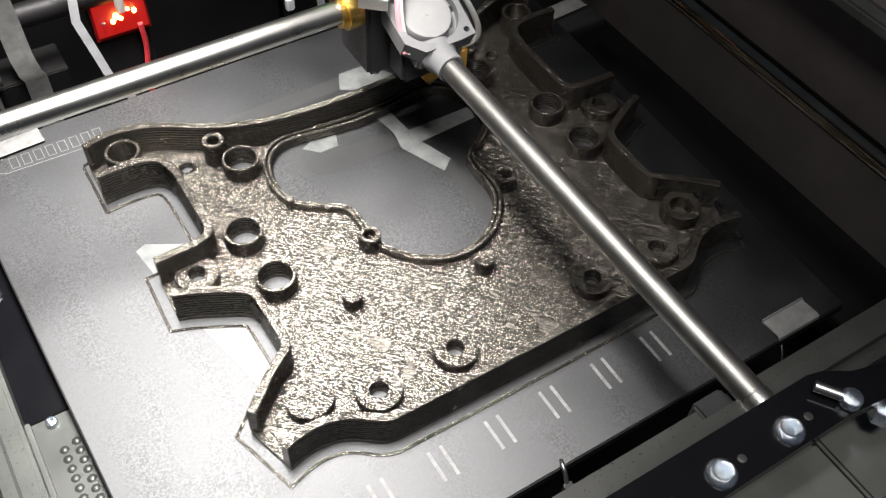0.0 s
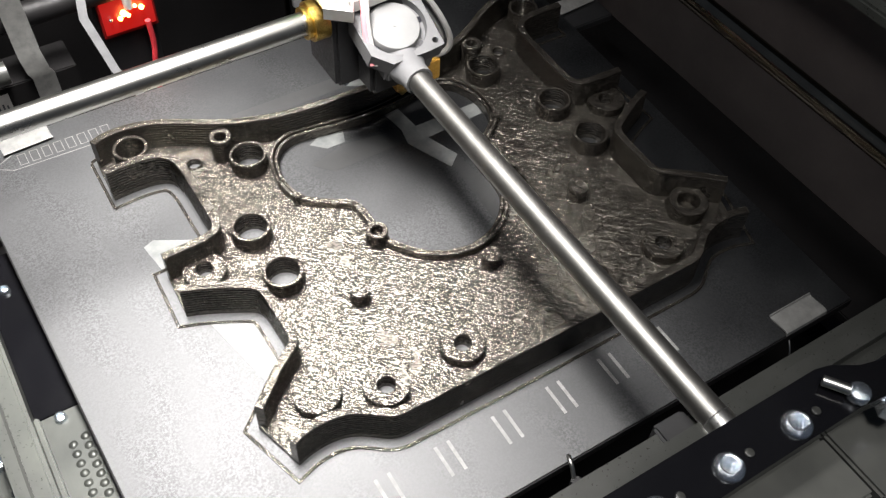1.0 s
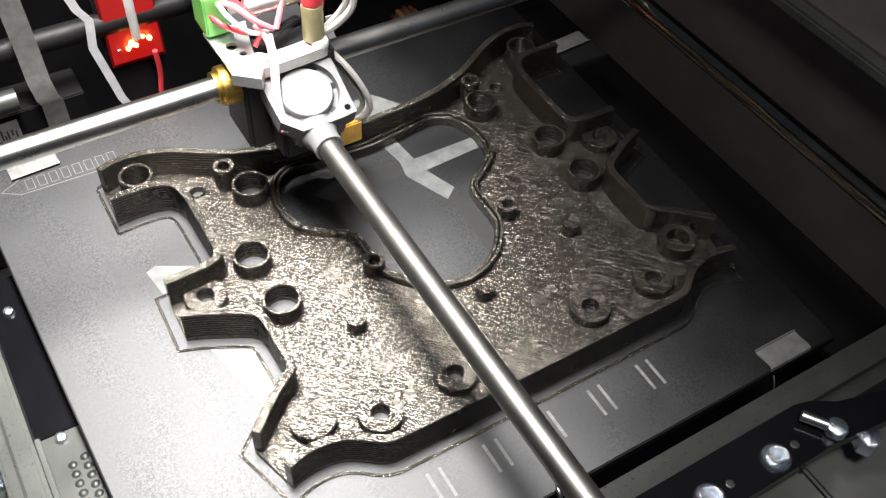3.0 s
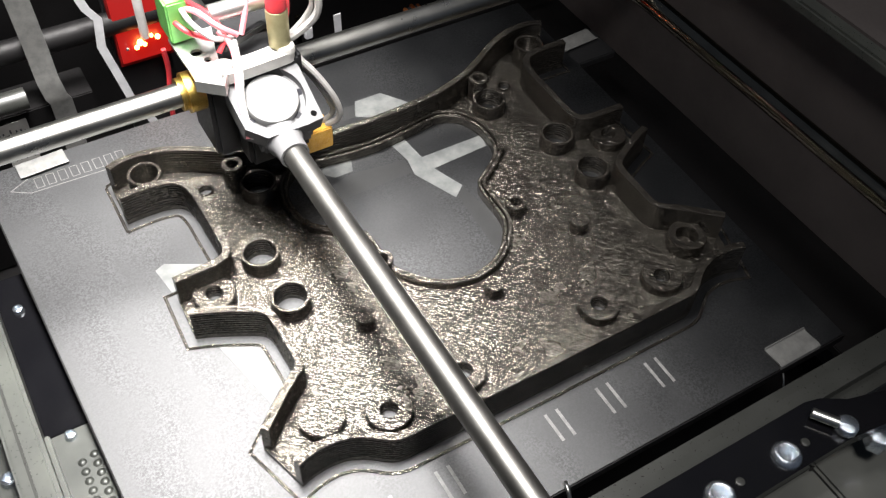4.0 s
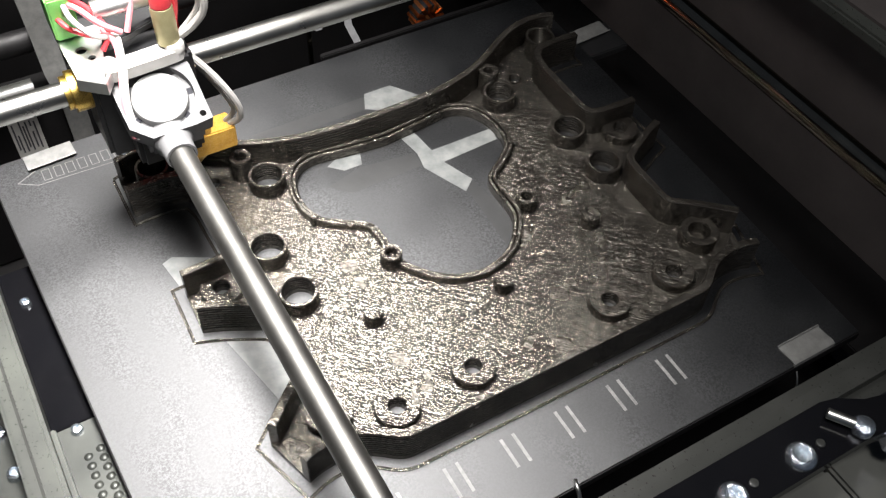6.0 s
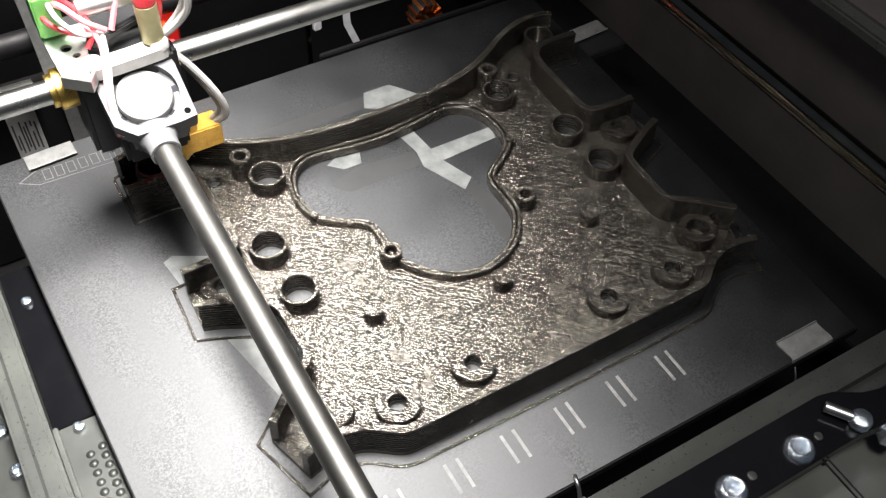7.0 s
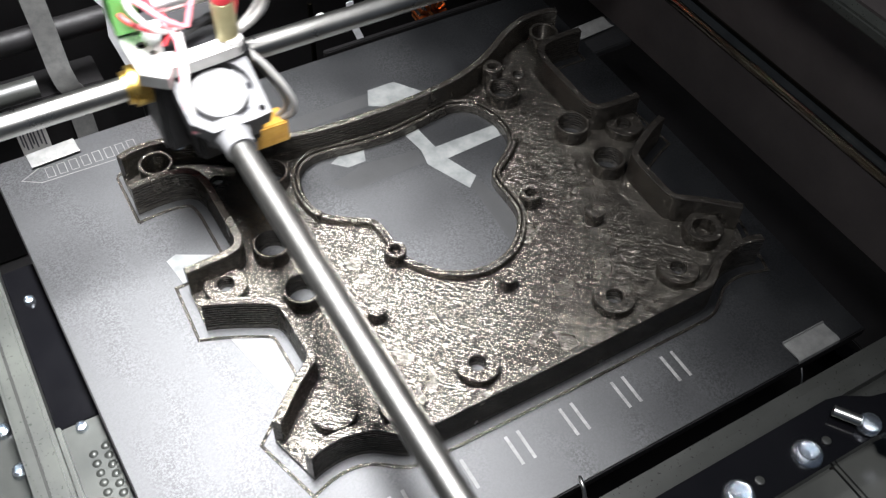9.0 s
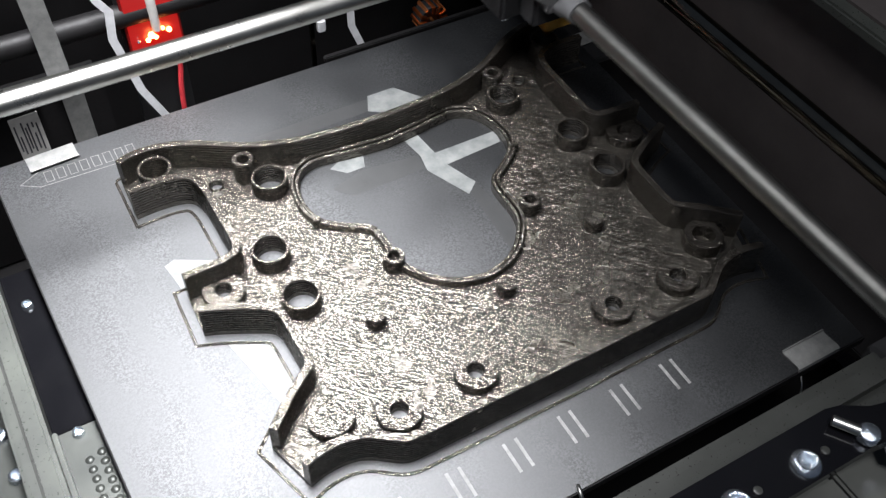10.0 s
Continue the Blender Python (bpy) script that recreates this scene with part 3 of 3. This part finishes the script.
    # folded bracket with its front lip
    part("bracket", slab([(-2.1, 1.6), (-2.05, -0.7), (-1.35, -1.3), (-1.05, -0.2), (-0.9, 0.5), (-0.6, 1.6)], [circle(-1.55, 0.5, 0.18, 16), circle(-1.35, 0.0, 0.12, 12)], 6.92, 7.02), M_ALU, ob, "folded aluminium bracket", smooth=False)
    part("bracket_lip", band([(-2.05, -0.72), (-1.35, -1.32), (-1.1, -0.9)], -0.06, 0.06, 6.55, 7.0), M_ALU, ob)
    part("clamp", slab(smooth_line([(-1.3, -0.8), (-0.9, -0.95), (1.0, -0.85), (1.35, -0.75), (1.45, -0.3), (1.2, -0.1), (0.2, -0.25), (-0.9, -0.25), (-1.3, -0.4)], 1, True), [], 6.55, 6.95), M_WHITE, ob, "white plastic clamp arm")
    for x in (-1.03, 1.12):
        part("knob", lathe(disc_profile(0.31, 6.8, 7.12, 0.1), (x, -0.52, 0), seg=28), M_WHITE, ob, "round white knob")
    part("coupling", lathe(disc_profile(0.36, 7.0, 8.4, 0.08), (1.02, -0.3, 0)), M_OLIVE, ob, "dull olive coupling")
    part("coupling_cap", lathe(disc_profile(0.33, 8.38, 9.0, 0.08), (1.02, -0.3, 0)), M_RED, ob, "red cap")
    part("tube", lathe(disc_profile(0.3, -0.8, 1.5, 0.05), (-0.1, 0.62, 8.2), "x"), M_ALU, ob, "silver cylinder")
    part("strut", box(-0.9, 0.9, 0.1, 0.35, 7.2, 7.45, 0.04, Matrix.Rotation(radians(20), 4, "Z")), M_BLACK, ob, "dark strut")
    part("connector", box(-2.1, -1.3, 1.1, 2.3, 7.1, 8.6, 0.06), M_GREEN, ob, "green terminal block")
    part("board", box(-2.0, 1.4, 0.9, 2.2, 6.8, 7.0, 0.04), M_BLACK, ob, "dark circuit board")
    wires = [([(-1.05, -2.1, 5.2), (-1.05, -1.6, 6.2), (-0.75, -1.0, 7.0), (-0.55, -0.3, 7.5), (-0.8, 0.2, 7.8)], M_PINK, "pink wire", 0.1),
             ([(-0.95, -2.2, 5.2), (-0.93, -1.6, 6.25), (-0.6, -0.95, 7.05), (-0.45, -0.2, 7.6)], M_WHITE, "white wire", 0.08),
             ([(1.5, -0.3, 6.4), (2.1, -0.7, 5.6), (2.75, -0.9, 4.2), (2.8, -0.8, 3.4), (2.5, -0.3, 2.9)], M_WHITE, "white wire", 0.12),
             ([(1.45, -0.1, 6.3), (2.0, -0.4, 5.4), (2.55, -0.6, 4.2), (2.7, -0.5, 3.5), (2.4, -0.1, 2.9)], M_WHITE, "white wire", 0.1),
             ([(1.4, -0.2, 7.0), (1.9, -0.6, 7.6), (2.25, -1.0, 8.4), (2.1, -0.9, 9.4), (1.4, 0.2, 9.9)], M_WHITE, "white wire", 0.13),
             ([(1.5, 0.0, 7.0), (2.0, -0.4, 7.8), (2.2, -0.7, 8.6), (1.9, -0.4, 9.5), (1.0, 0.6, 9.9)], M_WHITE, "white wire", 0.11),
             ([(1.35, 0.2, 7.1), (1.6, 0.1, 8.2), (1.5, 0.4, 9.3)], M_RED, "red wire", 0.12),
             ([(-1.5, 1.3, 8.2), (-1.3, 0.4, 8.6), (-0.9, -0.1, 8.2), (-0.3, -0.1, 7.7)], M_PINK, "pink wire", 0.1),
             ([(-1.6, 1.2, 8.3), (-1.6, 0.3, 8.3), (-1.1, -0.2, 7.8), (-0.4, 0.1, 7.5)], M_WHITE, "white wire", 0.09),
             ([(-1.4, 1.2, 8.5), (-0.9, 0.6, 8.3), (-0.6, 0.0, 7.7), (-1.0, -0.2, 7.3)], M_RED, "red wire", 0.09),
             ([(-1.9, 1.2, 7.9), (-1.7, 0.6, 7.8), (-1.2, 0.3, 7.6), (-0.8, 0.5, 7.3)], M_RED, "red wire", 0.09),
             ([(-0.1, 0.1, 7.5), (0.3, 0.4, 8.3), (0.6, 0.9, 9.1), (0.2, 1.4, 9.8)], M_PINK, "pink wire", 0.1),
             ([(-1.9, 1.6, 8.6), (-1.4, 1.0, 9.3), (-0.7, 0.8, 9.2), (-0.3, 1.3, 9.9)], M_ORANGE, "orange wire", 0.08)]
    for pts, mat, label, r in wires:
        part("wire", tube(pts, r), mat, ob, label)
    return ob


X_ROD, Y_ROD, HEAD = cross_rod(), long_rod(), print_head()


# ---- side rod, front panel and what lies round the bed ----
def side_rod():
    ob = thing("guide_rod", 25.6, 10, 4.3, "steel guide rod along the side panel, darkened for shade", "rod")
    part("shaft", lathe([(0, -20), (0.4, -20), (0.4, 22), (0, 22)], (25.6, 10, 4.3), "y", 32), M_SHADED_STEEL, ob)


side_rod()


def front_panel():
    rail = thing("front_rail", 14, -2.6, 4.4, "grey satin rail along the printer's front edge", "rail")
    part("rail", box(-6, 30, -3.4, -2.1, 4.0, 5.0, 0.4), M_FRAME, rail)
    part("lower_flange", box(-6, 28, -2.6, -0.45, -1.3, -1.0, 0.08), M_BLACK, rail, "dark flange below the rail")
    ob = thing("front_bracket", 11, -4, 6.9, "black bolted bracket with zinc bolts at the front", "bracket")
    part("plate", slab([(-4, -3.45), (15.3, -3.5), (15.7, -3.6), (16.3, -3.95), (17.6, -4.3), (17.6, -5.0), (15.5, -4.75), (12.5, -4.75), (-4, -4.9)], [], 6.95, 7.3), M_GLOSS, ob, "glossy black plate")
    for x in (8.0, 9.95, 11.9, 13.9):
        bolt = part("bolt", lathe([(0.0, 7.33), (0.17, 7.33), (0.19, 7.46), (0.24, 7.47), (0.32, 7.42), (0.36, 7.34), (0.36, 7.2), (0, 7.2)], (x, -4.33, 0), seg=28), M_ZINC, ob, "domed zinc bolt head")
        part("stud", lathe(disc_profile(0.11, 7.3, 7.36, 0.03), (x + 0.62, -4.3, 0), seg=16), M_FRAME, ob, "small dull stud")
    part("pin", tube([(15.1, -3.85, 7.5), (15.45, -4.35, 7.5)], 0.13, 12), M_STEEL, ob, "bright steel pin")
    part("nut", lathe(disc_profile(0.27, 7.3, 7.6, 0.1), (15.6, -4.5, 0), seg=12), M_ZINC, ob, "knurled nut")
    part("nut", lathe(disc_profile(0.3, 6.4, 6.9, 0.06), (16.6, -4.95, 0), seg=6), M_ZINC, ob, "zinc nut")
    solid("clear_block", box(10.5, 15.1, -6.2, -4.55, 5.2, 6.0, 0.08), M_BLOCK, "grey translucent block below the bracket", "block")
    solid("clear_block", box(15.3, 22, -6.4, -4.45, 5.0, 5.8, 0.08), M_BLOCK, "grey translucent block below the bracket", "block")
    # glints between bed and rail, shaped as added steel tubes
    for x in (7.5, 11.3):
        solid("edge_glint", tube([(x, -1.35, 0.9), (x + 1.2, -1.4, 0.9)], 0.035, 8), M_STEEL, "thin bright tube standing in for a glint below the rail", "wire")
    clip = thing("edge_hook", 12.0, -0.1, -0.6, "small bent steel hook on the bed's front edge", "hook")
    part("hook", tube([(12.0, -0.5, -0.5), (11.95, -0.35, 0.15), (12.0, -0.1, 0.25), (12.1, 0.05, 0.1)], 0.07, 10), M_STEEL, clip)
    part("tab", box(11.85, 12.15, -0.75, -0.45, -0.8, -0.3, 0.04), M_BLACK, clip)
    return ob


front_panel()


def left_side():
    deck = thing("deck_plate", -1, 8, -1.2, "grey perforated steel deck plate beside the bed", "plate")
    part("plate", box(-1.14, 1.2, -4, 9.75, -1.2, -0.9, 0.04), M_DECK, deck)
    for row in range(7):
        for col in range(2):
            x, y = (-0.36, 0.05)[col], 8.55 - 0.36 * row - 0.12 * (1 - col)
            part("dimple", lathe([(0.0, -0.84), (0.06, -0.845), (0.11, -0.87), (0.15, -0.905), (0.0, -0.905)], (x, y, 0), seg=18), M_DECK, deck, "pressed dimple")
    part("edge_lip", box(-1.14, -0.98, -4, 9.7, -0.91, -0.6, 0.04), M_ACRYL, deck, "turned-up edge")
    solid("dark_panel", box(-1.14, 1.2, 9.77, 17.0, -1.3, -0.95, 0.04), M_GLOSS, "dark glossy panel beside the bed", "panel")
    rail = thing("frame_rail", -1.6, 10, -1.4, "grey satin frame rail beside the bed", "rail")
    part("rail", box(-2.25, -1.15, -6, 20, -1.2, -0.1, 0.12), M_ACRYL, rail)
    part("groove_strip", box(-1.85, -1.75, -6, 20, -0.11, -0.08, 0.01), M_FRAME, rail, "shallow dark line along the rail")
    solid("outer_panel", box(-7.3, -2.3, -6, 20, -2.4, -2.0, 0.05), M_DECK, "grey satin outer panel", "panel")
    for x, y, z in ((-0.55, 15.3, -0.95), (-0.4, 9.5, -0.9)):
        solid("screw", lathe([(0.0, z + 0.08), (0.09, z + 0.08), (0.1, z + 0.2), (0.17, z + 0.17), (0.2, z), (0, z)], (x, y, 0), seg=20), M_ZINC, "small bright screw head", "screw", group="deck screws")
    for x, y in ((-2.75, 11.3), (-2.6, 9.6), (-2.3, 8.3)):
        solid("screw", lathe([(0.0, -1.9), (0.14, -1.9), (0.16, -1.75), (0.25, -1.8), (0.28, -2.0), (0, -2.0)], (x, y, 0), seg=20), M_ZINC, "bright round screw head on the outer panel", "screw", group="panel screws")


left_side()


def rear():
    ob = thing("rear_box", 1.6, 25.6, -8.9, "black box with a pale printed rating label behind the bed", "box")
    part("case", box(-4, 5.2, 25.1, 27.0, -8.9, -0.5, 0.05), M_PANEL, ob)
    tag = part("sticker", slab([(1.1, 0), (2.3, 0.1), (2.3, 2.35), (1.1, 2.3)], [], 0, 0.02), M_WHITE, ob, "white printed label", smooth=False)
    tag.matrix_basis = Matrix.Translation(-origin(ob)) @ pose(0, 25.09 * CM, -3.15 * CM, 90, 0, 0) @ Matrix.Translation(origin(ob))
    for k, (x, y0, y1) in enumerate(((1.2, 0.5, 1.9), (1.32, 0.3, 1.3), (1.5, 0.3, 2.0), (1.62, 0.5, 1.7), (1.74, 0.3, 1.9), (1.92, 0.4, 1.3), (1.92, 1.6, 1.9), (2.08, 0.3, 1.8))):
        bar = part("bar", slab([(x, y0), (x + 0.07, y0), (x + 0.07, y1), (x, y1)], [], 0, 0.01), M_INK, ob, smooth=False)
        bar.matrix_basis = Matrix.Translation(-origin(ob)) @ pose(0, 25.068 * CM, -3.15 * CM, 90, 0, 0) @ Matrix.Translation(origin(ob))
    solid("metal_strap", ribbon([(3.95, 24.9, -6), (3.85, 24.9, -3), (3.85, 24.9, -0.35), (3.72, 24.8, 0.0), (3.62, 25.0, 0.75), (3.6, 25.1, 2.4), (3.5, 25.2, 5.5)], 0.9, 0.06), M_CLIP, "flat grey metal strap hanging behind the bed", "strap")
    solid("flat_cable", ribbon([(5.6, 25.0, 4.4), (5.85, 25.0, 3.5), (6.2, 25.0, 2.9), (6.05, 25, 1.6), (6.45, 25, -0.3), (6.65, 25, -1.3), (7.4, 25, -3.1), (8.1, 25, -5)], 0.36, 0.05), M_RIBBON, "white flat ribbon cable behind the bed", "cable", group="flat cables")
    solid("flat_cable", ribbon([(16.75, 25, -0.3), (16.78, 25, -1.35), (17.4, 25, -3.0), (17.9, 25, -5)], 0.36, 0.05), M_RIBBON, "white flat ribbon cable behind the bed", "cable", group="flat cables")
    led = thing("led_board", 7.8, 25.4, -9, "glowing red circuit board behind the bed", "circuit board")
    part("stand", box(6.6, 9.0, 25.9, 26.1, -9, 5.5, 0.03), M_BLACK, led, "dark stand")
    part("board", box(6.7, 9.05, 25.5, 25.7, -0.1, 5.5, 0.03), M_PCB, led, "red circuit board")
    part("tube", lathe(disc_profile(0.2, 1.2, 4.2, 0.05), (7.95, 25.35, 0), seg=20), M_WHITE, led, "pale upright tube")
    for x, z, r in ((7.5, 0.85, 0.11), (7.68, 1.05, 0.15), (8.45, 1.1, 0.12), (7.1, 0.9, 0.08), (7.85, 0.9, 0.1), (8.2, 1.25, 0.09)):
        part("led", lathe([(0, -r), (r * 0.7, -r * 0.7), (r, 0), (r * 0.7, r * 0.7), (0, r)], (x, 25.3, z), seg=16), M_LEDW if r > 0.085 else M_ZINC, led, "burning red lamp")
    part("lit_face", box(6.8, 8.95, 25.42, 25.49, 0.1, 5.4, 0.02), M_LEDR, led, "red lit face")
    solid("red_cable", tube([(8.5, 25, 0.6), (8.55, 25, -0.6), (8.35, 25, -1.7), (8.25, 25, -3.2), (8.3, 25, -5)], 0.12), M_RED, "red wire hanging from the board", "cable")
    coil = thing("copper_coil", 21.3, 25.6, -4, "copper wound coil in the shade behind the bed", "coil")
    part("core", lathe(ring_profile(0.75, 0.4, -0.4, 0.4), (21.3, 25.5, -2.6), "y", 32), M_BLACK, coil)
    for k in range(12):
        a = 2 * math.pi * k / 12
        turn = Matrix.Rotation(-a, 4, "Y")
        part("winding", box(21.3 + 0.58 * math.cos(a) - 0.24, 21.3 + 0.58 * math.cos(a) + 0.24, 25.0, 26.0, -2.6 + 0.58 * math.sin(a) - 0.1, -2.6 + 0.58 * math.sin(a) + 0.1, 0.05, turn), M_COPPER, coil)
    post = thing("cable_post", 14.8, 25.1, -6, "thin dark post with a small pale plug", "post")
    part("post", box(14.7, 14.9, 25.0, 25.2, -6, 0.2, 0.03), M_SHADED_STEEL, post)
    part("plug", box(15.1, 15.5, 25.0, 25.3, -1.25, -0.6, 0.06), M_RIBBON, post, "small pale plug")
    rod = thing("guide_rod", 12, 25.8, 1.5, "matt dark rod at the rear", "rod")
    # drawn in the panels' near-black, without metal
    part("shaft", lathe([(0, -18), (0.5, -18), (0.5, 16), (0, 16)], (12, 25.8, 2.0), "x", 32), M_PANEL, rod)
    low = thing("guide_rod", -2, 24.8, -0.6, "bright steel rod stub at the rear corner", "rod")
    part("shaft", lathe([(0, -5), (0.45, -5), (0.45, 4.6), (0, 4.6)], (-2, 24.6, 0.55), "x", 32), M_FRAME, low)
    solid("rear_rail", box(15, 29, 24.2, 24.5, -2.4, -2.1, 0.05), M_PANEL, "dark rail behind the bed", "rail")
    solid("valve", lathe(disc_profile(0.3, -3.4, -2.6, 0.1), (23.6, 24.0, 0), seg=20), M_STEEL, "dull metal knob behind the bed", "knob")


rear()


# ---- what moves ----
def motions():
    xs = [(0, 15.38), (0.5, 14.62), (1, 13.83), (1.5, 13.02), (2, 12.2), (2.5, 11.37), (3, 10.5), (3.5, 9.75), (4, 9.1), (4.5, 8.5), (5, 7.87), (5.3, 7.1), (5.5, 6.52), (5.7, 5.95), (6.0, 5.6), (6.8, 5.35),
          (7, 5.19), (7.5, 4.49), (8, 3.74), (8.5, 3.13), (8.65, 3.15), (8.8, 4.6), (9, 7.2), (9.2, 9.65), (9.5, 13.38), (9.75, 17.0), (10, 21.15)]
    ys = [(0, 15.18), (1, 15.11), (2, 15.12), (3, 15.13), (4, 15.4), (4.5, 15.6), (5, 15.75), (5.5, 16.46), (6, 16.85), (7, 17.15), (7.5, 17.31), (8, 17.4), (8.5, 17.29), (8.65, 17.25), (9, 16.15), (9.5, 15.14), (9.65, 15.5), (10, 17.4)]

    def at(rows, t):
        for (a, u), (b, v) in zip(rows, rows[1:]):
            if a <= t <= b:
                return u + (v - u) * (t - a) / (b - a)

    times = sorted({t for t, _ in xs} | {t for t, _ in ys})
    walk(X_ROD, [(t, pose(12 * CM, y * CM, 6.0 * CM)) for t, y in ys])
    walk(Y_ROD, [(t, pose(x * CM, 0, 5.0 * CM)) for t, x in xs])
    walk(HEAD, [(t, pose(at(xs, t) * CM, at(ys, t) * CM, 0)) for t in times])


motions()
